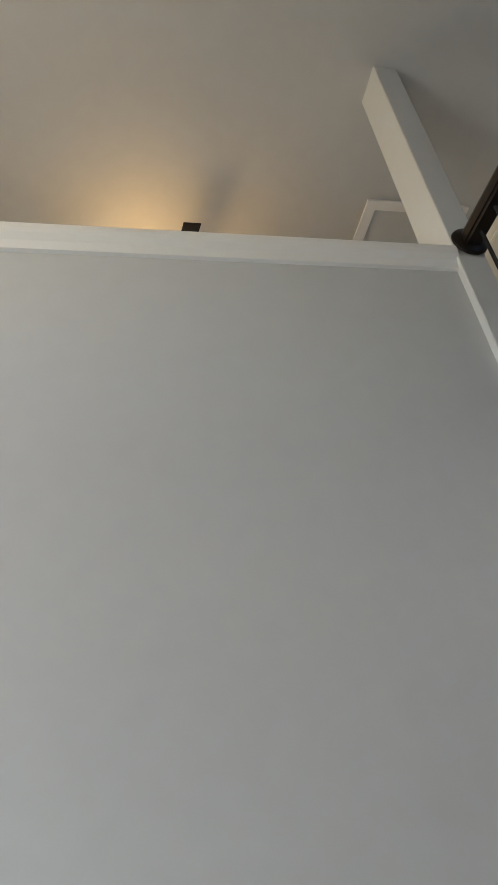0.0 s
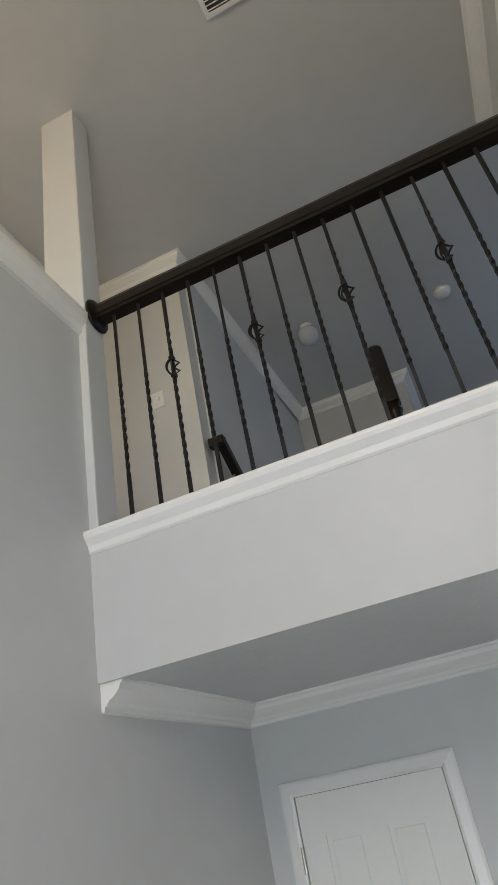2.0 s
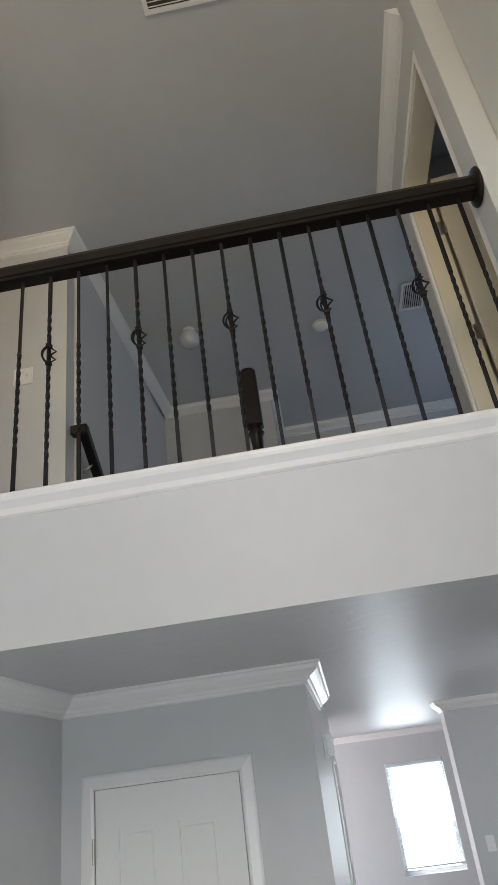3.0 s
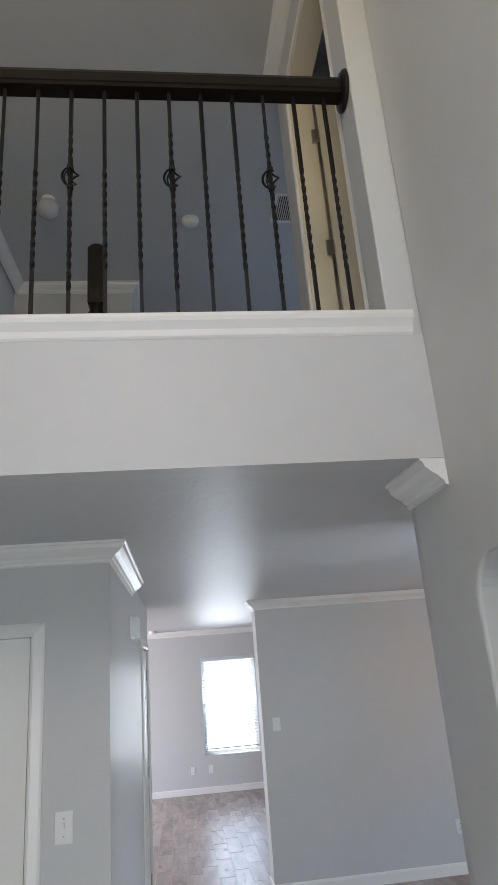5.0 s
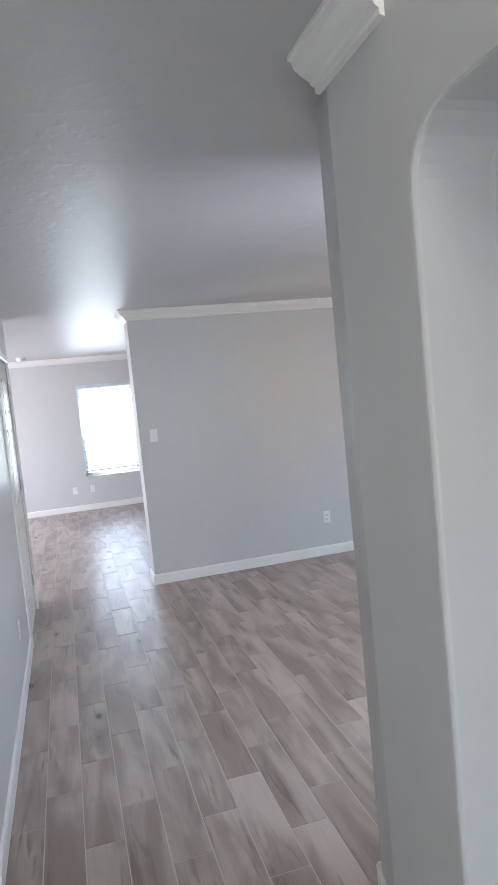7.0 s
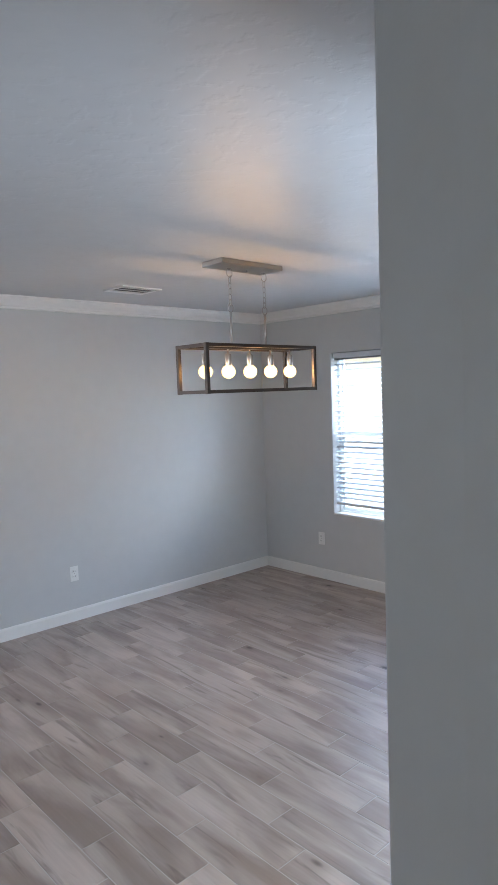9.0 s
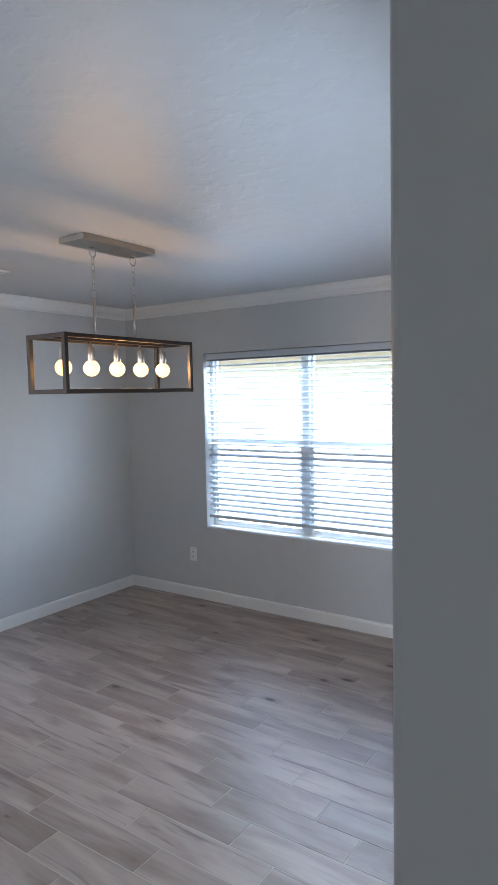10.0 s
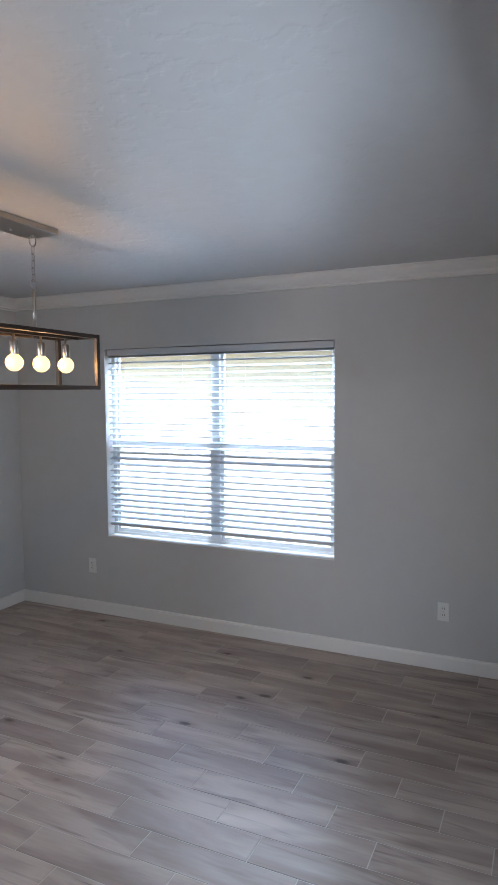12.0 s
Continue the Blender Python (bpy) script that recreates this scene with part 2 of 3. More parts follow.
def blocks(xs, ys, zs, empty):
    """A solid on a grid of cells, without the cells for which empty(i, j, k) holds; outer faces only."""
    bm = bmesh.new()
    cells = {(i, j, k) for i in range(len(xs) - 1) for j in range(len(ys) - 1) for k in range(len(zs) - 1) if not empty(i, j, k)}
    verts = {}

    def v(i, j, k):
        if (i, j, k) not in verts:
            verts[i, j, k] = bm.verts.new((xs[i], ys[j], zs[k]))
        return verts[i, j, k]

    for i, j, k in cells:
        for d, quad in (((-1, 0, 0), ((0, 0, 0), (0, 0, 1), (0, 1, 1), (0, 1, 0))), ((1, 0, 0), ((1, 0, 0), (1, 1, 0), (1, 1, 1), (1, 0, 1))),
                        ((0, -1, 0), ((0, 0, 0), (1, 0, 0), (1, 0, 1), (0, 0, 1))), ((0, 1, 0), ((0, 1, 0), (0, 1, 1), (1, 1, 1), (1, 1, 0))),
                        ((0, 0, -1), ((0, 0, 0), (0, 1, 0), (1, 1, 0), (1, 0, 0))), ((0, 0, 1), ((0, 0, 1), (1, 0, 1), (1, 1, 1), (0, 1, 1)))):
            if (i + d[0], j + d[1], k + d[2]) not in cells:
                bm.faces.new([v(i + a, j + b, k + c) for a, b, c in quad])
    return bm


def wall(name, x0, x1, y0, y1, z0, z1, holes=(), label="smooth light grey painted wall", material=None):
    """A wall; holes are (a0, a1, z0, z1) along its longer side."""
    along_x = (x1 - x0) > (y1 - y0)
    a0, a1 = (x0, x1) if along_x else (y0, y1)
    cuts = sorted({a0, a1, *[h[0] for h in holes], *[h[1] for h in holes]})
    zs = sorted({z0, z1, *[h[2] for h in holes], *[h[3] for h in holes]})

    def gone(i, j, k):
        n = i if along_x else j
        a, z = (cuts[n] + cuts[n + 1]) / 2, (zs[k] + zs[k + 1]) / 2
        return any(h[0] < a < h[1] and h[2] < z < h[3] for h in holes)

    bm = blocks(cuts if along_x else [x0, x1], [y0, y1] if along_x else cuts, zs, gone)
    return structure(finish(name, bm, material or WALL), label, "wall")


def sweep(profile, path, side=1, closed=False):
    """Runs a profile of (out, z) pairs along a path of (x, y) points with mitred corners; out is to the right of the way for side 1."""
    bm = bmesh.new()
    pts = [Vector(p) for p in path]
    rows = []
    n = len(pts)
    for i, p in enumerate(pts):
        din = (p - pts[i - 1]).normalized() if i or closed else None
        dout = (pts[(i + 1) % n] - p).normalized() if i < n - 1 or closed else None
        din, dout = din or dout, dout or din
        na, nb = Vector((din.y, -din.x)) * side, Vector((dout.y, -dout.x)) * side
        mit = (na + nb) / (1 + na.dot(nb))
        rows.append([bm.verts.new((p.x + mit.x * o, p.y + mit.y * o, z)) for o, z in profile])
    k = len(profile)
    pairs = list(zip(rows, rows[1:])) + ([(rows[-1], rows[0])] if closed else [])
    for r, s in pairs:
        for i in range(k):
            bm.faces.new((r[i], r[(i + 1) % k], s[(i + 1) % k], s[i]))
    if not closed:
        bm.faces.new(rows[0][::-1])
        bm.faces.new(rows[-1])
    return bm


def crown_profile(top):
    return [(0, top), (0.078, top), (0.078, top - 0.010), (0.070, top - 0.014), (0.064, top - 0.030), (0.046, top - 0.046), (0.026, top - 0.058),
            (0.020, top - 0.068), (0.012, top - 0.072), (0.012, top - 0.084), (0, top - 0.088)]


BASE = [(0, 0.001), (0.014, 0.001), (0.014, 0.076), (0.010, 0.088), (0.004, 0.092), (0, 0.092)]


def crown(name, path, top, side=1):
    return structure(finish(name, sweep(crown_profile(top), path, side), TRIM), "white painted crown moulding under the ceiling", "crown moulding")


def baseboard(path, side=1):
    return structure(finish("baseboard", sweep(BASE, path, side), TRIM), "white painted baseboard along the floor", "baseboard")


# ---- plan ----
LOW, UP, TOP = 2.43, 2.89, 5.298      # lower ceiling, upper floor, upper ceiling
XL, XR = -0.90, 1.268                # foyer side walls
YB = 1.76                            # face of the balcony
YD = 2.875                           # wall with the closet door
XH, XW = 0.172, 1.190                # hall sides
YW, XWIN, YFAR = 6.306, 4.95, 11.2  # dining end wall, window wall, far wall

# ---- large structure ----
ground = structure(finish("ground", box(-60, 1500, -800, 800, -0.30, -0.16), GRASS), "dry lawn outside the house", "ground")
wall("wall_foyer_west", XL - 0.12, XL, -1.8, YB + 0.10, 0, 3.80)
wall("wall_under_landing", XL - 0.12, XL, YB + 0.10, YD, 0, LOW)
# both openings are unseen, added for the entry fill lamps
wall("wall_front", -3.0, 5.1, -1.92, -1.8, 0, TOP, [(-0.5, 0.9, 3.4, 4.6), (0.4, 1.1, 0.2, 1.8)])

# right-hand wall with a round-cornered niche, its end cut at a slant
def foyer_east():
    bm = bmesh.new()
    r, y0, y1, zt, zb, dep, n = 0.13, 0.50, 1.710, 2.115, 0.0, 0.185, 8
    arch = [(y1, zb), (y1, zt - r)]
    arch += [(y1 - r + r * math.cos(a), zt - r + r * math.sin(a)) for a in [math.pi / 2 * k / n for k in range(1, n + 1)]]
    arch += [(y0 + r - r * math.sin(a), zt - r + r * math.cos(a)) for a in [math.pi / 2 * k / n for k in range(0, n + 1)]]
    arch += [(y0, zb)]
    front = [bm.verts.new((XR, y, z)) for y, z in arch]
    back = [bm.verts.new((XR + dep, y, z)) for y, z in arch]
    for k in range(len(arch) - 1):
        f = bm.faces.new((front[k], front[k + 1], back[k + 1], back[k]))
    bm.faces.new(back)
    ytop = [bm.verts.new((XR, 2.06, 0)), bm.verts.new((XR, 2.06, LOW)), bm.verts.new((XR, 1.77, LOW)), bm.verts.new((XR, 1.77, TOP)), bm.verts.new((XR, -1.8, TOP)), bm.verts.new((XR, -1.8, 0))]
    bm.faces.new(ytop + front[::-1])
    # slanted end and the body behind
    f0, f1 = bm.verts.new((1.331, 2.222, 0)), bm.verts.new((1.331, 2.222, LOW))
    e0, e1 = bm.verts.new((1.380, 2.387, 0)), bm.verts.new((1.380, 2.387, LOW))
    bm.faces.new((ytop[0], f0, f1, ytop[1]))
    bm.faces.new((f0, e0, e1, f1))
    q0, q1 = bm.verts.new((1.60, 2.387, 0)), bm.verts.new((1.60, 2.387, LOW))
    bm.faces.new((e0, q0, q1, e1))
    w0, w1 = bm.verts.new((1.60, -1.8, 0)), bm.verts.new((1.60, -1.8, TOP))
    s1, s2 = bm.verts.new((1.60, 1.77, TOP)), bm.verts.new((1.60, 1.77, LOW))
    bm.faces.new((q0, w0, w1, s1, s2, q1))
    bm.faces.new((ytop[2], ytop[3], s1, s2))
    bm.faces.new((ytop[1], f1, e1, q1, s2, ytop[2]))
    bm.faces.new((ytop[3], ytop[4], w1, s1))
    bm.faces.new((ytop[5], w0, w1, ytop[4]))
    ob = finish("wall_foyer_east", bm, WALL)
    mod = ob.modifiers.new("soft", "BEVEL")
    mod.width, mod.segments, mod.limit_method, mod.angle_limit = 0.012, 3, "ANGLE", radians(50)
    return structure(ob, "tall light grey wall with a round-cornered niche", "wall")


foyer_east()
# the opening is unseen, invented to hold the dining fill lamp
wall("wall_dining_south", 1.60, XWIN + 0.14, 2.265, 2.385, 0, LOW, [(1.70, 2.60, 0.65, 2.05)])
wall("wall_dining_north", XW, XWIN + 0.14, YW, YW + 0.26, 0, LOW)
WY0, WY1, WZ0, WZ1 = 3.664, 5.447, 0.602, 2.013
wall("wall_dining_east", XWIN, XWIN + 0.14, 2.385, YW, 0, LOW, [(WY0, WY1, WZ0, WZ1)])
wall("wall_closet", XL, XH, YD, YD + 0.12, 0, LOW, [(-0.758, -0.146, 0, 2.056)])
# unseen wall, added to keep stray light out of the closet
wall("wall_closet_west", XL - 0.12, XL, YD + 0.0, 6.33, 0, LOW)
wall("wall_hall_west", XH - 0.12, XH, YD + 0.12, 6.45, 0, LOW, [(5.30, 6.2, 0, 2.05)])
FX0, FX1, FZ0, FZ1 = 0.815, 1.69, 0.53, 1.985
wall("wall_far", -3.6, 5.1, YFAR, YFAR + 0.12, 0, LOW, [(FX0, FX1, FZ0, FZ1)])
# the opening is unseen, added with the living room fill lamp
wall("wall_living_west", -3.6, -3.48, 6.45, YFAR, 0, LOW, [(8.4, 10.0, 0.7, 2.1)])
wall("wall_living_south", -3.6, XH - 0.12, 6.33, 6.45, 0, LOW)
wall("wall_living_east", 4.98, 5.1, YW + 0.26, YFAR, 0, LOW)
structure(finish("ceiling_ground_floor", box(-3.6, 5.1, YB + 0.10, YFAR + 0.12, LOW, LOW + 0.12), CEIL), "glossy light grey knockdown-textured ceiling", "ceiling")
structure(finish("balcony_face", box(XL + 0.0, XR, YB, YB + 0.10, LOW - 0.004, 2.836), WALL), "light grey painted face of the balcony", "wall")
structure(finish("upper_floor", box(-3.6, 5.1, YB + 0.102, 6.5, LOW + 0.12, UP), CARPET), "beige carpeted floor of the upper landing", "floor")
structure(finish("loft_floor", box(-3.6, XL - 0.12, -1.8, YB + 0.10, LOW + 0.12, UP), CARPET), "beige carpeted floor of the loft", "floor")
structure(finish("ceiling_upper", box(-3.7, 5.1, -1.92, 6.6, TOP, TOP + 0.12), UPCEIL), "flat light grey painted upper ceiling", "ceiling")
# posts that flank the opening of the balcony
structure(finish("post_west", box(-1.06, -0.865, 1.762, 1.892, 2.837, TOP, 0.006), WALL), "light grey square corner post up to the ceiling", "post")
structure(finish("post_east", box(1.165, 1.40, 1.772, 1.93, 2.837, TOP, 0.006), WALL), "light grey square corner post up to the ceiling", "post")
# walls of the upper floor
wall("wall_landing_west", -3.6, -0.93, 2.95, 3.07, UP, TOP)
wall("wall_stair_west", -1.03, -0.905, 3.07, 5.33, UP, TOP)
wall("wall_stair_north", -1.005, 0.15, 5.33, 5.45, UP, TOP)
wall("wall_stair_return", 0.03, 0.15, 5.45, 6.15, UP, TOP)
wall("wall_landing_north", 0.03, 3.3, 6.15, 6.27, UP, TOP)
wall("wall_landing_far_east", 3.2, 3.32, 2.91, 6.15, UP, TOP)
wall("wall_bedroom", 1.185, 1.305, 1.93, 3.03, UP, TOP, [(1.985, 2.75, UP, 4.93)])
wall("wall_bedroom_north", 1.305, 3.2, 2.91, 3.03, UP, TOP)
wall("wall_bedroom_east", 3.2, 3.32, 1.0, 2.91, UP, TOP)
wall("wall_bedroom_south", 1.60, 3.2, 1.0, 1.12, UP, TOP)
wall("wall_loft_west", -3.7, -3.6, -1.8, 2.8, UP, TOP)

# cap along the half wall and sill of the balcony
CAP = [(0.0, 3.785), (0.016, 3.788), (0.024, 3.822), (0.040, 3.846), (0.046, 3.868), (0.046, 3.886), (0.040, 3.892), (-0.155, 3.892), (-0.155, 3.80)]
structure(finish("half_wall_cap", sweep(CAP, [(XL, -1.8), (XL, 1.768)], 1), TRIM), "white moulded wooden cap on the half wall", "trim")
SILL = [(-0.24, 2.836), (0.002, 2.836), (0.008, 2.843), (0.012, 2.862), (0.020, 2.872), (0.030, 2.884), (0.034, 2.896), (0.034, 2.907), (0.030, 2.911), (-0.24, 2.911)]
structure(finish("balcony_sill", sweep(SILL, [(-0.912, YB), (1.235, YB)], 1), TRIM), "white moulded wooden sill under the balcony railing", "trim")

crown("crown_hall", [(XL, YB + 0.012), (XL, YD), (XH, YD), (XH, 4.3)], LOW)
crown("crown_foyer_east", [(XR, 2.10), (XR, YB + 0.004)], LOW)
crown("crown_dining", [(XW, YW + 0.26), (XW, YW), (XWIN, YW), (XWIN, 2.387), (1.42, 2.387)], LOW)
crown("crown_far", [(-3.4, YFAR), (4.9, YFAR)], LOW)
crown("crown_landing_west", [(-3.5, 2.95), (-0.93, 2.95), (-0.885, 5.33), (0.15, 5.33), (0.15, 6.15), (3.2, 6.15)], TOP)
crown("crown_bedroom_wall", [(1.305, 3.03), (1.185, 3.03), (1.185, 1.935)], TOP)
baseboard([(XL, -1.7), (XL, YD), (-0.818, YD)])
baseboard([(-0.088, YD), (XH, YD), (XH, 5.235)])
baseboard([(XW, YW + 0.26), (XW, YW), (XWIN, YW), (XWIN, 2.385), (1.380, 2.387), (1.331, 2.222), (XR, 2.06), (XR, 1.72)])
baseboard([(-3.4, YFAR), (4.9, YFAR)])


# ---- doors ----
def casing(name, a0, a1, z0, z1, at, axis, out, width=0.066):
    """A mitred door casing on a wall: a0..a1 along the wall, z0..z1 the opening."""
    prof = [(0, 0), (0, 0.012), (0.012, 0.018), (0.03, 0.015), (width - 0.01, 0.012), (width, 0.008), (width, 0)]
    bm = bmesh.new()
    path = [(a0, z0, -1, 0), (a0, z1, -1, 1), (a1, z1, 1, 1), (a1, z0, 1, 0)]
    rows = []
    for a, z, sa, sz in path:
        row = []
        for w, d in prof:
            aa, zz, dd = a + sa * w, z + sz * w, at + out * d
            row.append(bm.verts.new((aa, dd, zz) if axis == "x" else (dd, aa, zz)))
        rows.append(row)
    k = len(prof)
    for r, s in zip(rows, rows[1:]):
        for i in range(k):
            bm.faces.new((r[i], r[(i + 1) % k], s[(i + 1) % k], s[i]))
    bm.faces.new(rows[0])
    bm.faces.new(rows[-1])
    return bm


def panel_door(width, height, thick):
    """A six-panel slab lying along +x from its hinge edge, its face towards -y."""
    bm = box(0, width, 0.006, thick - 0.006, 0, height)
    st, rows = 0.11 * width / 0.76 + 0.01, [(0.22, 0.80), (0.95, 1.52), (1.64, 1.90)]
    mid = width / 2
    cols = [(st, mid - 0.045), (mid + 0.045, width - st)]
    xs = [0, cols[0][0], cols[0][1], cols[1][0], cols[1][1], width]
    zs = [0, rows[0][0], rows[0][1], rows[1][0], rows[1][1], rows[2][0], rows[2][1], height]
    for y0, y1 in ((0, 0.0062), (thick - 0.0062, thick)):
        sub = blocks(xs, [y0, y1], zs, lambda i, j, k: i in (1, 3) and k in (1, 3, 5))
        me = bpy.data.meshes.new("tmp")
        sub.to_mesh(me)
        sub.free()
        bm.from_mesh(me)
        bpy.data.meshes.remove(me)
        for c in cols:
            for r in rows:
                add_box(bm, c[0] + 0.022, c[1] - 0.022, y0 + 0.001 if y0 == 0 else y0 - 0.001, y1, r[0] + 0.022, r[1] - 0.022, 0.0025)
    return bm


def hinge(parent, x, y, z, material=NICKEL):
    h = part("hinge", tube((x, y, z - 0.045), (x, y, z + 0.045), 0.007), material, parent, "metal butt hinge")
    return h


door_1 = structure(new("door_1"), "closed white six-panel closet door", "door")
door_1.location = (-0.754, YD - 0.004, 0.006)
slab = part("slab", panel_door(0.604, 2.045, 0.035), DOORP, door_1)
for z in (0.25, 1.05, 1.83):
    hinge(door_1, -0.005, -0.009, z)
part("knob", lathe([(0.026, 0), (0.026, 0.006), (0.010, 0.012), (0.010, 0.035), (0.022, 0.042), (0.027, 0.055), (0.020, 0.066), (0.004, 0.068)], 20,
                   pose(0.54, 0, 0.93, 90)), NICKEL, door_1, "round nickel knob", True)
structure(finish("door_casing", casing("c", -0.758, -0.146, 0.001, 2.053, YD, "x", -1, 0.056), TRIM), "white painted door casing", "trim")
structure(finish("door_casing", casing("c", 5.30, 6.2, 0.001, 2.05, XH, "y", 1), TRIM), "white painted door casing", "trim")
structure(finish("door_casing", casing("c", 1.985, 2.75, UP, 4.93, 1.185, "y", -1, 0.05), TRIM), "white painted door casing", "trim")
structure(finish("door_jamb", blocks([1.182, 1.308], [1.985, 2.0, 2.735, 2.75], [UP, 4.915, 4.93], lambda i, j, k: j == 1 and k == 0), WARM_LIT_DOOR), "door jamb, cream with warm light painted in", "trim")
door_2 = structure(new("door_2"), "panelled bedroom door standing open, warm light painted into its cream", "door")
door_2.matrix_world = pose(1.312, 2.733, UP + 0.012, 0, 0, -6)
m2 = panel_door(0.74, 2.0, 0.035)
bmesh.ops.translate(m2, vec=(0.012, -0.04, 0), verts=m2.verts)
part("slab", m2, WARM_LIT_DOOR, door_2)
for z in (0.22, 0.95, 1.66):
    part("hinge", box(-0.03, 0.012, -0.014, -0.004, z - 0.045, z + 0.045, 0.003), NICKEL, door_2, "dull metal hinge leaf")

door_3 = structure(new("door_3"), "closed white panelled door in the hall", "door")
door_3.matrix_world = pose(XH - 0.006, 5.306, 0.006, 0, 0, 90)
part("slab", panel_door(0.888, 2.036, 0.035), DOORP, door_3)
for z in (0.25, 1.05, 1.83):
    hinge(door_3, 0.893, -0.006, z)

# ---- windows ----
def window(name, y0, y1, z0, z1, lights, label):
    """A vinyl window in a wall at x = 0 that faces -x; lights side by side, each with two sashes."""
    w = structure(new(name), label, "window")
    fr = 0.030
    part("window_frame", blocks([0.0, 0.05], [y0, y0 + fr, y1 - fr, y1], [z0, z0 + fr, z1 - fr, z1], lambda i, j, k: j == 1 and k == 1), VINYL, w)
    span = (y1 - y0) / lights
    zm = (z0 + z1) / 2
    for n in range(lights):
        a, c = y0 + n * span, y0 + (n + 1) * span
        if n:
            part("mullion", box(-0.004, 0.054, a - 0.028, a + 0.028, z0 + fr, z1 - fr, 0.003), VINYL, w)
        a, c = a + 0.03, c - 0.03
        for k, (s0, s1, d) in enumerate(((z0 + fr, zm + 0.02, 0.006), (zm - 0.02, z1 - fr, 0.026))):
            s = part("sash", blocks([d, d + 0.02], [a, a + 0.024, c - 0.024, c], [s0, s0 + 0.028, s1 - 0.028, s1], lambda i, j, k: j == 1 and k == 1), VINYL, w)
            p = part("pane", box(d + 0.008, d + 0.012, a + 0.022, c - 0.022, s0 + 0.026, s1 - 0.026), glass, s)
            p.visible_shadow = False
    return w


def blind(name, y0, y1, z0, z1, step, tilt, label, depth=0.048):
    """A slatted blind that hangs from z1 to z0 at x = 0."""
    b = thing(name, label, "window blind")
    part("headrail", box(-0.028, 0.028, y0, y1, z1 - 0.045, z1, 0.003), SLAT, b)
    part("bottom_rail", box(-0.026, 0.026, y0, y1, z0, z0 + 0.022, 0.004), SLAT, b)
    me = None
    z = z0 + 0.022 + step
    while z < z1 - 0.05:
        if me is None:
            bm = bmesh.new()
            prof = [(-0.5, 0.0014), (-0.2, 0.0034), (0.2, 0.0034), (0.5, 0.0014), (0.5, -0.0014), (-0.5, -0.0014)]
            r = [bm.verts.new((p[0] * depth, y0 + 0.004, p[1] * 1.0)) for p in prof]
            s = [bm.verts.new((p[0] * depth, y1 - 0.004, p[1] * 1.0)) for p in prof]
            for i in range(6):
                bm.faces.new((r[i], r[(i + 1) % 6], s[(i + 1) % 6], s[i]))
            bm.faces.new(r[::-1])
            bm.faces.new(s)
            ob = part("slat", bm, SLAT, b)
            me = ob.data
        else:
            ob = new("slat", me)
            ob.parent = b
        ob.matrix_basis = pose(0, 0, z, 0, tilt, 0)
        z += step
    for f in (0.08, 0.36, 0.64, 0.92):
        y = y0 + f * (y1 - y0)
        part("cord", tube((0.0, y, z0 + 0.02), (0.0, y, z1 - 0.04), 0.0012, n=6), SLAT, b)
    return b


w1 = window("window_1", WY0, WY1, WZ0, WZ1, 2, "white vinyl double window with sliding sashes")
w1.location = (XWIN + 0.085, 0, 0)
structure(finish("window_sill", box(XWIN - 0.006, XWIN + 0.085, WY0, WY1, WZ0 - 0.0, WZ0 + 0.012, 0.003), TRIM), "white window sill", "sill")
b1 = blind("window_blind", WY0 + 0.012, WY1 - 0.012, 0.690, WZ1 - 0.004, 0.0445, -17, "white slatted blind lowered with slats open")
b1.location = (XWIN + 0.045, 0, 0)
w2 = window("window_2", -FX1, -FX0, FZ0, FZ1, 1, "white vinyl window glaring with daylight")
w2.matrix_world = pose(0, YFAR + 0.06, 0, 0, 0, 90)
b2 = blind("window_blind", -FX1 + 0.01, -FX0 - 0.01, 0.61, FZ1 - 0.004, 0.0445, 10, "white slatted blind before the far window")
b2.matrix_world = pose(0, YFAR + 0.03, 0, 0, 0, 90)


# ---- railing of the balcony ----
rail = thing("balcony_railing", "dark wooden handrail on black twisted iron balusters", "railing", at=(0, 1.84, 2.911))
HR = 3.970 - 2.911
prof = [(-0.030, HR - 0.086), (0.030, HR - 0.086), (0.030, HR - 0.070), (0.036, HR - 0.068), (0.036, HR - 0.03), (0.027, HR - 0.010), (0.012, HR), (-0.012, HR), (-0.027, HR - 0.010), (-0.036, HR - 0.03), (-0.036, HR - 0.068), (-0.030, HR - 0.070)]
bm = bmesh.new()
ra = [bm.verts.new((-0.852, y, z)) for y, z in prof]
rb = [bm.verts.new((1.152, y, z)) for y, z in prof]
for i in range(len(prof)):
    bm.faces.new((ra[i], ra[(i + 1) % len(prof)], rb[(i + 1) % len(prof)], rb[i]))
bm.faces.new(ra[::-1])
bm.faces.new(rb)
part("handrail", bm, RAILW, rail, "dark-stained wooden handrail")
for x, s in ((-0.865, 1), (1.165, -1)):
    part("rosette", lathe([(0.070, 0), (0.078, 0.006), (0.074, 0.014), (0.056, 0.018), (0.050, 0.022)], 28, pose(x, 0, HR - 0.050, 0, 90 * s, 0)), RAILW, rail, "oval dark wooden wall rosette", True)
part("masking_tape", box(1.142, 1.147, -0.032, -0.012, HR - 0.012, HR + 0.006), TAPE, rail, "scrap of blue masking tape")


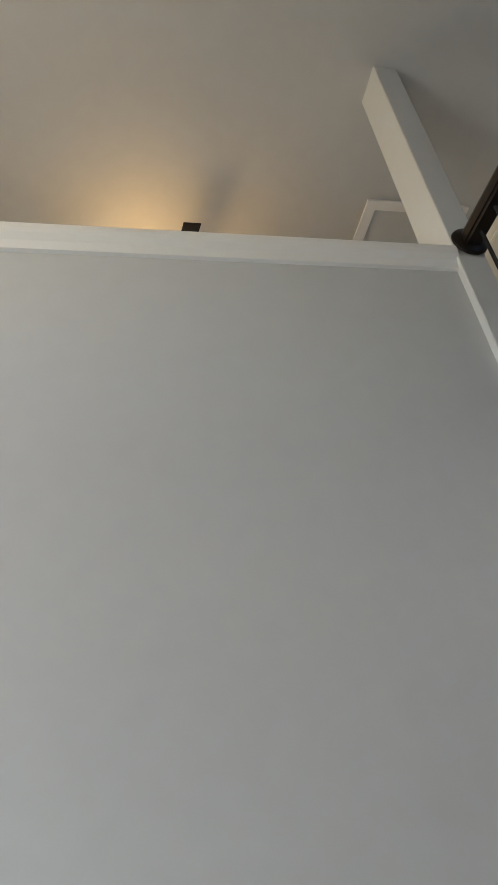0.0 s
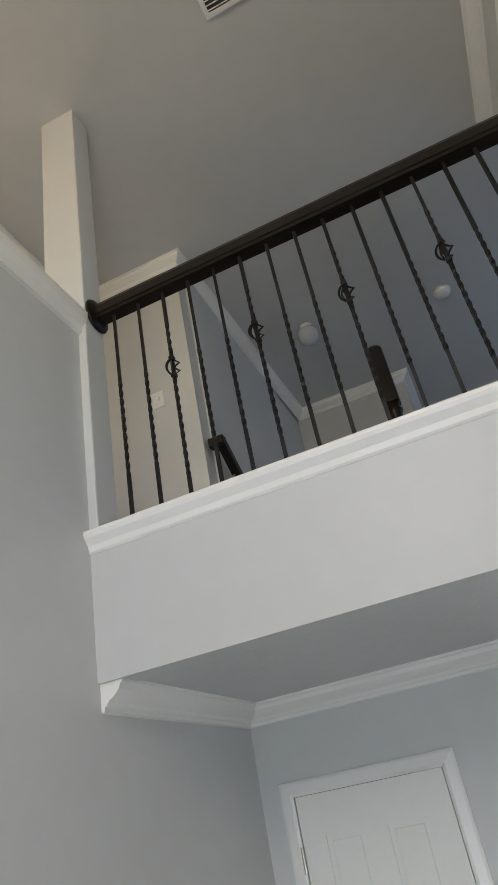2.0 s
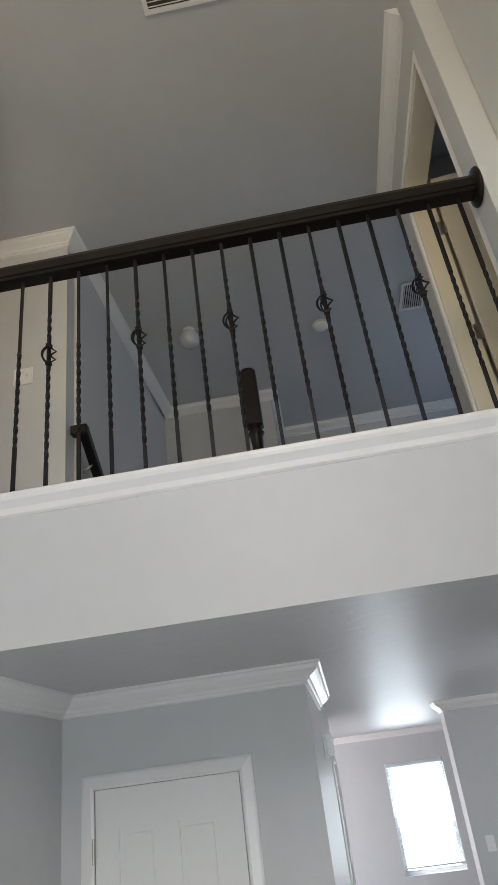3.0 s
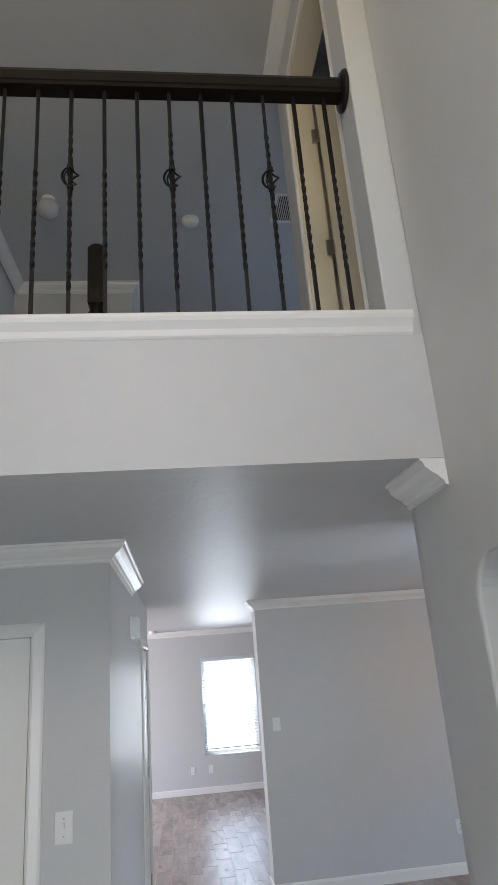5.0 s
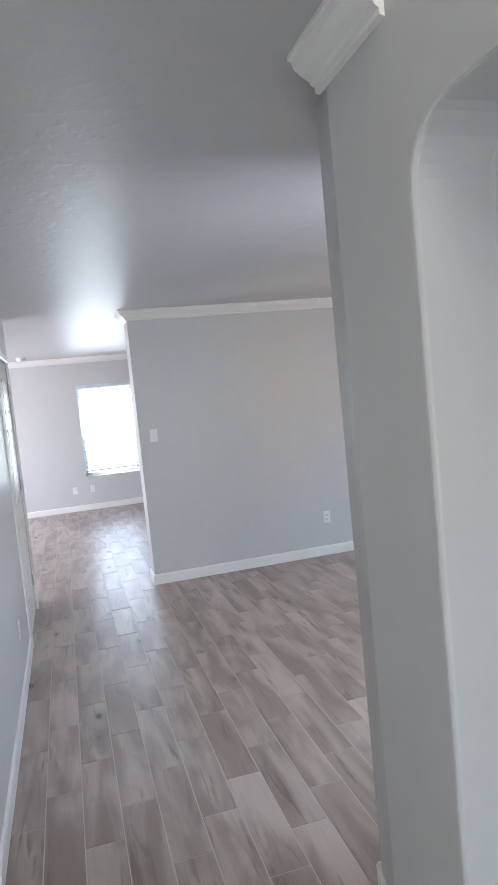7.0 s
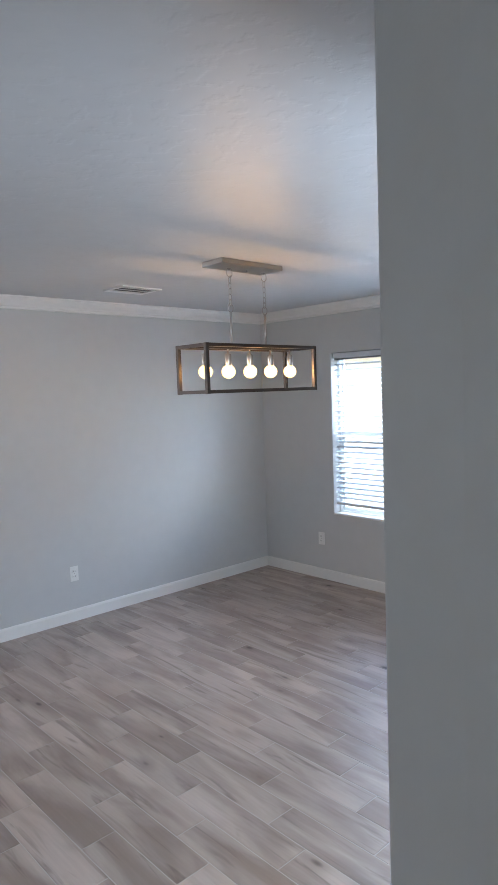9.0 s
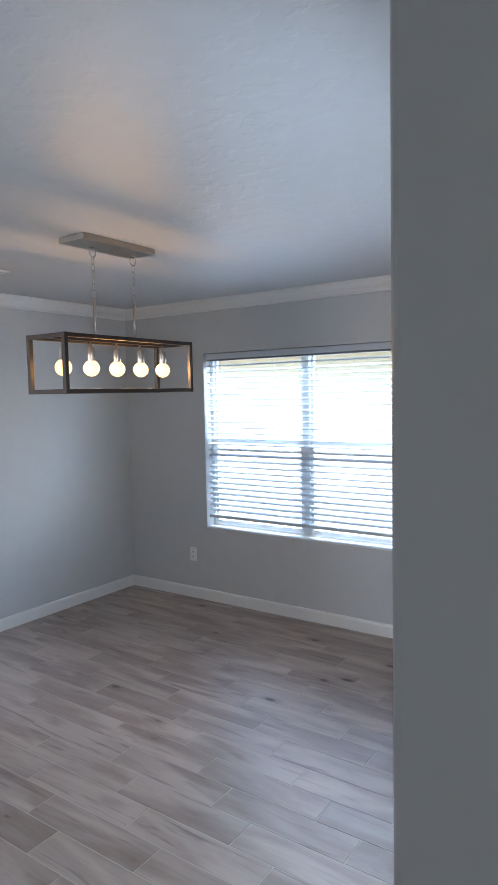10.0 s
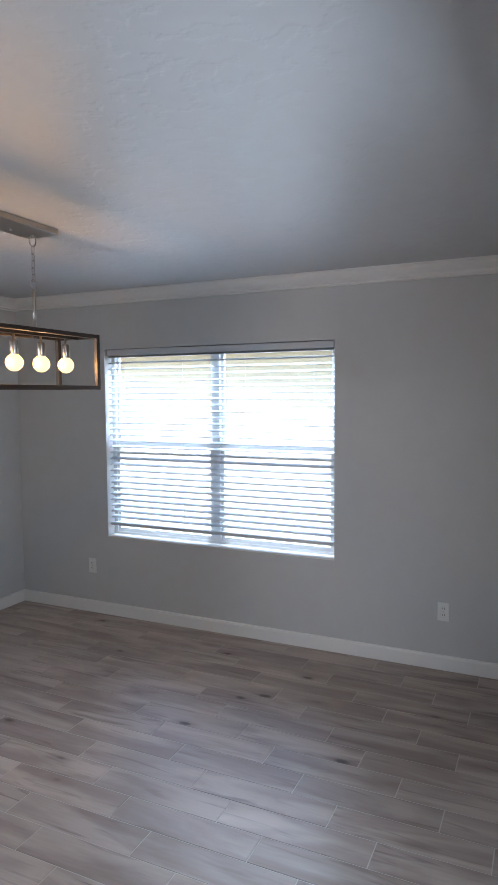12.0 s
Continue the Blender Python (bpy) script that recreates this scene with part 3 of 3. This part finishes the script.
def twisted(length, side, spans, step=0.012):
    """A square bar that is twisted over the given spans."""
    bm = bmesh.new()
    prev, ang, z = None, 0.0, 0.0
    while True:
        ring = [bm.verts.new((side * 0.7071 * math.cos(ang + radians(45 + 90 * k)), side * 0.7071 * math.sin(ang + radians(45 + 90 * k)), z)) for k in range(4)]
        if prev:
            for k in range(4):
                bm.faces.new((prev[k], prev[(k + 1) % 4], ring[(k + 1) % 4], ring[k]))
        else:
            bm.faces.new(ring[::-1])
        prev = ring
        if z >= length:
            bm.faces.new(ring)
            return bm
        ins = any(a <= z < c for a, c in spans)
        dz = min(step if ins else 0.03, length - z)
        for a, c in spans:
            if z < a:
                dz = min(dz, a - z)
        z += max(dz, 1e-4)
        ang += radians(27) if ins else 0.0


def basket(z):
    """Four bars bowed and twisted into an open basket with collars."""
    bm = bmesh.new()
    n, h, r = 12, 0.078, 0.024
    for q in range(4):
        prev = None
        for i in range(n + 1):
            f = i / n
            a = radians(90 * q + 150 * f)
            rr = 0.005 + r * math.sin(math.pi * f)
            c = Vector((rr * math.cos(a), rr * math.sin(a), z - h / 2 + h * f))
            out = Vector((math.cos(a), math.sin(a), 0))
            tan = Vector((-math.sin(a), math.cos(a), 0))
            ring = [bm.verts.new(c + out * (0.0044 * math.cos(t)) + tan * (0.0044 * math.sin(t))) for t in (0, 1.57, 3.14, 4.71)]
            if prev:
                for k in range(4):
                    bm.faces.new((prev[k], prev[(k + 1) % 4], ring[(k + 1) % 4], ring[k]))
            prev = ring
    for zz in (z - h / 2 - 0.010, z + h / 2 - 0.006):
        add_box(bm, -0.0105, 0.0105, -0.0105, 0.0105, zz, zz + 0.016, 0.003)
    return bm


BL = HR - 0.084
plain = twisted(BL, 0.0120, [(0.22, 0.62)])
ZK = 3.505 - 2.911
fancy = twisted(BL, 0.0120, [(0.14, ZK - 0.075), (ZK + 0.075, 0.80)])
me_plain = me_fancy = me_basket = None
for k in range(17):
    x = -0.544 - 0.2317 + 0.1158 * k
    has = k % 3 == 2
    if has and me_fancy is None:
        bar = part("baluster", fancy, IRON, rail)
        me_fancy = bar.data
    elif not has and me_plain is None:
        bar = part("baluster", plain, IRON, rail)
        me_plain = bar.data
    else:
        bar = new("baluster", me_fancy if has else me_plain)
        bar.parent = rail
    bar.location = (x, 0, 0)
    if has:
        if me_basket is None:
            kn = part("basket_knuckle", basket(ZK), IRON, bar, "open twisted iron basket")
            me_basket = kn.data
        else:
            kn = new("basket_knuckle", me_basket)
            kn.parent = bar

# ---- upper landing ----
newel = thing("stair_newel_post", "dark turned wooden newel post of the stairs", "newel post", at=(0.116, 2.91, UP))
part("shaft", lathe([(0.045, 0.0), (0.045, 0.25), (0.030, 0.28), (0.042, 0.32), (0.033, 0.40), (0.028, 0.62), (0.033, 0.68), (0.044, 0.705), (0.030, 0.722), (0.042, 0.745)], 20), RAILW, newel, "", True)
nb = box(-0.043, 0.043, -0.043, 0.043, 0.745, 1.076, 0.008)
part("block", nb, RAILW, newel)
part("cap", lathe([(0.040, 1.076), (0.044, 1.082), (0.040, 1.092), (0.022, 1.102), (0.004, 1.104)], 20), RAILW, newel, "", True)

hr = thing("stair_handrail", "black stair handrail on the stairwell wall", "handrail", at=(-0.845, 3.0, 3.85))
part("rail", add_box(bmesh.new(), -0.026, 0.026, 0, 0.95, -0.028, 0.028, 0.008), RAILW, hr).matrix_basis = pose(0, 0, 0, -38, 0, 0)
part("return", box(-0.07, 0.026, -0.03, 0.026, -0.028, 0.030, 0.008), RAILW, hr, "rail end turned to the wall")
part("bracket", tube((-0.068, 0.15, -0.19), (0, 0.15, -0.14), 0.008), NICKEL, hr, "small metal wall bracket", True)


def plate(name, label, kind, m, gangs=1):
    """A wall plate facing -y: 'switch' or 'outlet'."""
    p = thing(name, label, kind)
    w = 0.070 + 0.046 * (gangs - 1)
    part("cover", box(-w / 2, w / 2, -0.006, 0, -0.057, 0.057, 0.003), PLASTIC, p)
    for g in range(gangs):
        x = (g - (gangs - 1) / 2) * 0.046
        if kind == "light switch":
            part("toggle", box(x - 0.005, x + 0.005, -0.016, -0.004, -0.002, 0.018, 0.002), PLASTIC, p)
            part("surround", box(x - 0.008, x + 0.008, -0.0072, -0.005, -0.014, 0.014), PLASTIC, p)
        else:
            for z in (-0.020, 0.020):
                o = part("receptacle", box(x - 0.017, x + 0.017, -0.008, -0.004, z - 0.014, z + 0.014, 0.004), PLASTIC, p)
                for dx in (-0.006, 0.006):
                    # dark box in place of the shaded pin hole
                    part("slot", box(x + dx - 0.0014, x + dx + 0.0014, -0.0086, -0.0075, z - 0.004, z + 0.006), HOLE_SHADE, o)
    for z in ((-0.03, 0.03) if kind == "light switch" else (0,)):
        part("screw", tube((0, -0.0072, z), (0, -0.005, z), 0.003, n=8), NICKEL, p)
    p.matrix_world = m
    return p


plate("light_switch", "white double toggle switch on the landing wall", "light switch", pose(-1.19, 2.95, 4.25), 2)
plate("light_switch", "white toggle switch beside the closet door", "light switch", pose(-0.004, YD, 1.342))
plate("light_switch", "white toggle switch on the dining room wall", "light switch", pose(1.315, YW, 1.33))
plate("wall_outlet", "white duplex outlet low on the dining room wall", "outlet", pose(2.878, YW, 0.366))
plate("wall_outlet", "white duplex outlet under the window", "outlet", pose(XWIN, 5.60, 0.366, 0, 0, -90))
plate("wall_outlet", "white duplex outlet beside the window", "outlet", pose(XWIN, 2.978, 0.36, 0, 0, -90))
plate("wall_outlet", "white outlet below the far window", "outlet", pose(0.62, YFAR, 0.335))
plate("wall_outlet", "white outlet below the far window", "outlet", pose(0.893, YFAR, 0.335))
plate("wall_outlet", "white duplex outlet low on the hall wall", "outlet", pose(XH, 3.2, 0.36, 0, 0, 90))
plate("wall_outlet", "white duplex outlet low on the hall wall", "outlet", pose(XH, 4.6, 0.36, 0, 0, 90))

chime = thing("door_chime", "white box of the door chime on the hall wall", "door chime", at=(XH, 4.2, 2.14))
part("base", box(0, 0.012, -0.095, 0.095, -0.065, 0.065, 0.002), PLASTIC, chime)
part("cover", box(0.012, 0.052, -0.09, 0.09, -0.06, 0.06, 0.006), PLASTIC, chime)


box_up = thing("chime_box", "small white box high on the landing wall", "door chime", at=(-1.65, 2.95, 5.08))
part("base", box(-0.055, 0.055, -0.010, 0, -0.050, 0.050, 0.002), PLASTIC, box_up)
part("cover", box(-0.050, 0.050, -0.040, -0.010, -0.045, 0.045, 0.006), PLASTIC, box_up)


def dome_light(x, y, z, r, label):
    d = thing("ceiling_light", label, "ceiling light", "dome lights", at=(x, y, z))
    part("base", lathe([(r * 0.55, 0), (r * 0.6, -0.012), (r * 0.5, -0.03)], 24), PLASTIC, d, "", True)
    part("globe", lathe([(r * 0.5, -0.028), (r * 0.85, -0.05), (r, -0.09), (r * 0.85, -0.14), (r * 0.45, -0.17), (0.004, -0.178)], 24), GLASSD, d, "unlit frosted white globe", True)
    return d


dome_light(-0.385, 4.14, TOP, 0.085, "unlit frosted white globe light on the ceiling")
smoke = thing("smoke_detector", "round white smoke detector on the upper ceiling", "smoke detector", at=(0.685, 4.385, TOP))
part("base", lathe([(0.068, 0), (0.070, -0.012), (0.066, -0.014)], 28), PLASTIC, smoke, "", True)
part("cover", lathe([(0.062, -0.013), (0.060, -0.035), (0.045, -0.048), (0.004, -0.050)], 28), PLASTIC, smoke, "", True)
smoke2 = thing("smoke_detector", "round white smoke detector on the hall ceiling", "smoke detector", at=(0.08, 10.5, LOW))
part("base", lathe([(0.068, 0), (0.070, -0.012), (0.066, -0.014)], 28), PLASTIC, smoke2, "", True)
part("cover", lathe([(0.062, -0.013), (0.060, -0.035), (0.045, -0.048), (0.004, -0.050)], 28), PLASTIC, smoke2, "", True)


def vent(x0, x1, y0, y1, z, along, label, slats, material=PLASTIC):
    """A register in the ceiling: frame, flat dark plate painting the duct's shade, and slats."""
    v = thing("ceiling_vent", label, "vent", at=((x0 + x1) / 2, (y0 + y1) / 2, z))
    a, b = (x1 - x0) / 2, (y1 - y0) / 2
    f = 0.022
    part("frame", blocks([-a, -a + f, a - f, a], [-b, -b + f, b - f, b], [-0.010, -0.001], lambda i, j, k: i == 1 and j == 1), material, v)
    part("duct_shade", box(-a + f, a - f, -b + f, b - f, -0.003, -0.001), HOLE_SHADE, v)
    for k in range(slats):
        u = -1 + 2 * (k + 0.5) / slats
        bm = box(-a + f, a - f, -0.004, 0.004, -0.0010, 0.0010) if along == "x" else box(-0.004, 0.004, -b + f, b - f, -0.001, 0.001)
        s = part("slat", bm, material, v)
        s.matrix_basis = pose(0, u * (b - f), -0.007, 35, 0, 0) if along == "x" else pose(u * (a - f), 0, -0.007, 0, 35, 0)
    return v


vent(-0.05, 0.335, 1.41, 1.715, TOP, "x", "white slatted air vent in the upper ceiling", 12)
vent(1.34, 1.54, 4.06, 4.40, TOP, "y", "white slatted air vent on the landing ceiling", 9)
vent(2.925, 3.235, 5.50, 5.745, LOW, "x", "white ceiling vent with dark open slats", 3)

# attic hatch over the loft
hatch = thing("attic_hatch", "grey attic hatch in a white moulded frame", "hatch", at=(-1.985, 2.35, TOP))
part("frame", blocks([-0.33, -0.265, 0.265, 0.33], [-0.35, -0.285, 0.285, 0.35], [-0.020, -0.001], lambda i, j, k: i == 1 and j == 1), TRIM, hatch)
part("panel", box(-0.262, 0.262, -0.282, 0.282, -0.006, -0.001), UPCEIL, hatch)

# ceiling fan of the loft
fan = thing("ceiling_fan", "dark ceiling fan with a warm light, blades at rest", "ceiling fan", at=(-2.33, 0.80, TOP))
part("canopy", lathe([(0.070, 0), (0.066, -0.03), (0.020, -0.05)], 24), IRON, fan, "", True)
part("downrod", tube((0, 0, -0.04), (0, 0, -0.16), 0.012), IRON, fan)
part("motor", lathe([(0.03, -0.15), (0.10, -0.17), (0.115, -0.20), (0.115, -0.26), (0.08, -0.29), (0.06, -0.30)], 28), IRON, fan, "dark metal motor housing", True)
part("light_bowl", lathe([(0.05, -0.30), (0.09, -0.33), (0.10, -0.37), (0.06, -0.41), (0.004, -0.42)], 24), glow("warm_bowl", (1.0, 0.62, 0.28), 2.0), fan, "lit warm glass bowl", True)
for k in range(5):
    bl = part("blade", box(0.16, 0.60, -0.055, 0.055, -0.005, 0.004, 0.004), IRON, fan, "dark wooden fan blade")
    bl.matrix_basis = pose(0, 0, -0.225, 10, 0, 8 + 72 * k)
    part("blade_iron", box(0.08, 0.20, -0.018, 0.018, -0.012, -0.006, 0.002), IRON, bl)
lamp("fan_bulb", "POINT", 0.7, (1.0, 0.62, 0.25), pose(-2.02, 0.62, 4.80)).data.shadow_soft_size = 0.09

# ---- dining chandelier ----
ch = thing("linear_chandelier", "dark metal box-frame chandelier with five lit globe bulbs", "chandelier", at=(3.18, 4.583, LOW))
part("canopy", box(-0.278, 0.188, -0.107, 0.070, -0.028, 0.0, 0.004), NICKEL, ch, "brushed nickel ceiling plate")
part("canopy_screw", tube((0, 0, -0.036), (0, 0, -0.028), 0.007), NICKEL, ch)
LX, LY, ZT, ZB, T = 0.425, 0.122, 1.970 - LOW, 1.702 - LOW, 0.019
for s in (-1, 1):
    for z in (ZT, ZB + T):
        part("long_bar", box(-LX, LX, s * LY - T / 2, s * LY + T / 2, z - T, z, 0.0015), BRONZE, ch)
        part("short_bar", box(s * LX - T / 2, s * LX + T / 2, -LY + T / 2, LY - T / 2, z - T, z, 0.0015), BRONZE, ch)
    for q in (-1, 1):
        part("upright", box(s * LX - T / 2 - 0.001, s * LX + T / 2 + 0.001, q * LY - T / 2 - 0.001, q * LY + T / 2 + 0.001, ZB - 0.001, ZT + 0.001, 0.0015), BRONZE, ch)
part("crossbar", box(-LX, LX, -0.014, 0.014, ZT - 0.020, ZT - 0.006, 0.001), BRONZE, ch)


def link(z, turn, h=0.034, r=0.0085, t=0.0021):
    bm = bmesh.new()
    n, prev, first = 16, None, None
    for i in range(n):
        a = 2 * math.pi * i / n
        c = Vector((r * math.cos(a), 0, (h / 2 - r) * (1 if math.sin(a) >= 0 else -1) + r * math.sin(a)))
        o = Vector((math.cos(a), 0, math.sin(a)))
        ring = [bm.verts.new(c + o * (t * math.cos(q)) + Vector((0, t * math.sin(q), 0))) for q in (0, 1.57, 3.14, 4.71)]
        if prev:
            for k in range(4):
                bm.faces.new((prev[k], prev[(k + 1) % 4], ring[(k + 1) % 4], ring[k]))
        first, prev = first or ring, ring
    for k in range(4):
        bm.faces.new((prev[k], prev[(k + 1) % 4], first[(k + 1) % 4], first[k]))
    bmesh.ops.transform(bm, matrix=pose(0, 0, z, 0, 0, turn), verts=bm.verts)
    return bm


for sx in (-0.135, 0.135):
    hang = part("hanging_rod", tube((sx, 0, ZT - 0.01), (sx, 0, -0.275), 0.0075), NICKEL, ch, "nickel rod", True)
    z, k = -0.052, 0
    for h, r, t in ((0.050, 0.021, 0.0030), (0.036, 0.009, 0.0021), (0.036, 0.009, 0.0021), (0.036, 0.009, 0.0021), (0.036, 0.009, 0.0021), (0.036, 0.009, 0.0021), (0.046, 0.019, 0.0030)):
        bm = link(z, 90 * (k % 2), h, r, t)
        bmesh.ops.translate(bm, vec=(sx, 0, 0), verts=bm.verts)
        part("chain_link", bm, NICKEL, hang, "", True)
        z, k = z - h * 0.86, k + 1
    part("hook", tube((sx, 0, -0.040), (sx, 0, -0.026), 0.006), NICKEL, ch)
for k in range(5):
    x = -0.345 + 0.1685 * k + 0.008
    so = part("socket", lathe([(0.005, ZT - 0.02), (0.005, ZT - 0.045), (0.017, ZT - 0.050), (0.019, ZT - 0.058), (0.019, ZT - 0.112), (0.016, ZT - 0.120)], 20, pose(x, 0, 0)), NICKEL, ch, "brushed nickel lamp socket", True)
    zb = 1.822 - LOW
    bu = part("bulb", lathe([(0.014, zb + 0.036), (0.020, zb + 0.033), (0.030, zb + 0.024), (0.037, zb + 0.012), (0.039, zb - 0.002), (0.034, zb - 0.020), (0.020, zb - 0.034), (0.004, zb - 0.039)], 24, pose(x, 0, 0)), BULB, so, "lit frosted globe bulb", True)

for k in range(4):
    lamp("chandelier_glow", "POINT", 0.15, (1.0, 0.56, 0.20), pose(2.927 + 0.1685 * k, 4.583, 1.822)).data.shadow_soft_size = 0.025

# ---- outside ----
house = thing("neighbour_house", "pale yellow stucco house with a reddish shingle roof", "house", at=(10.5, 4.5, -0.16))
part("wall", box(0, 6, -5.0, 9.0, 0, 2.75), STUCCO, house)
roof = bmesh.new()
rv = [roof.verts.new(p) for p in ((-0.5, -5.5, 2.65), (-0.5, 9.5, 2.65), (3.0, 9.5, 4.6), (3.0, -5.5, 4.6), (6.5, -5.5, 2.65), (6.5, 9.5, 2.65))]
for q in ((0, 3, 2, 1), (3, 4, 5, 2), (0, 1, 5, 4), (0, 4, 3), (1, 2, 5)):
    roof.faces.new([rv[i] for i in q])
part("roof", roof, SHINGLE, house)
part("fascia", box(-0.54, -0.5, -5.5, 9.5, 2.50, 2.68), TRIM, house)
hw = part("window", blocks([-0.04, 0.02], [-1.7, -1.6, -0.1, 0.0], [0.95, 1.05, 2.05, 2.15], lambda i, j, k: j == 1 and k == 1), VINYL, house)
part("pane", box(-0.01, -0.004, -1.6, -0.1, 1.05, 2.05), mat("dull_pane", (0.12, 0.13, 0.14), 0.15, spread=0.05), hw)
for k in range(3):
    part("muntin", box(-0.03, 0.0, -1.6, -0.1, 1.28 + 0.25 * k, 1.30 + 0.25 * k), VINYL, hw)

# ---- floor: boards of wood-look tile in a third-step bond ----
floor = structure(finish("floor", box(-3.6, 5.1, -1.9, YFAR + 0.1, -0.14, -0.0012), GROUT), "floor of greyish wood-look plank tiles with pale grout", "floor")
PW, PL, GAP = 0.1485, 0.602, 0.0034
bm = bmesh.new()
lo = [bm.verts.new((x, y, -0.004)) for x, y in ((GAP / 2, GAP / 2), (PW - GAP / 2, GAP / 2), (PW - GAP / 2, PL - GAP / 2), (GAP / 2, PL - GAP / 2))]
hi = [bm.verts.new((x, y, 0.0)) for x, y in ((0.0023, 0.0023), (PW - 0.0023, 0.0023), (PW - 0.0023, PL - 0.0023), (0.0023, PL - 0.0023))]
bm.faces.new(hi)
for k in range(4):
    bm.faces.new((lo[k], lo[(k + 1) % 4], hi[(k + 1) % 4], hi[k]))
first = part("plank", bm, PLANK, floor)
mesh = first.data
count, rest_v, rest_f = 0, [], []
for i in range(-45, 14):
    x = 3.136 + PW * i
    if x < -3.5 or x > XWIN - 0.02:
        continue
    for j in range(-10, 16):
        y = 2.970 + 0.2 * i + PL * (j - math.floor(0.2 * i / PL))
        if y < -1.8 or y > YFAR - 0.02:
            continue
        near = x > 0.05 and 2.6 < y < 6.3 and count < 300
        if near:
            ob = first if count == 0 else new("plank", mesh)
            ob.parent = floor
            ob.location = (x, y, random.uniform(-0.0004, 0.0004))
            count += 1
        else:
            n = len(rest_v)
            rest_v += [(x + v.co.x, y + v.co.y, v.co.z) for v in mesh.vertices]
            rest_f += [[n + q for q in p.vertices] for p in mesh.polygons]
me = bpy.data.meshes.new("planks")
me.from_pydata(rest_v, [], rest_f)
me.materials.append(PLANK)
rest = new("planks", me)
rest.parent = floor
tagged(rest, "further plank tiles of the same floor", "", "", "stuff")
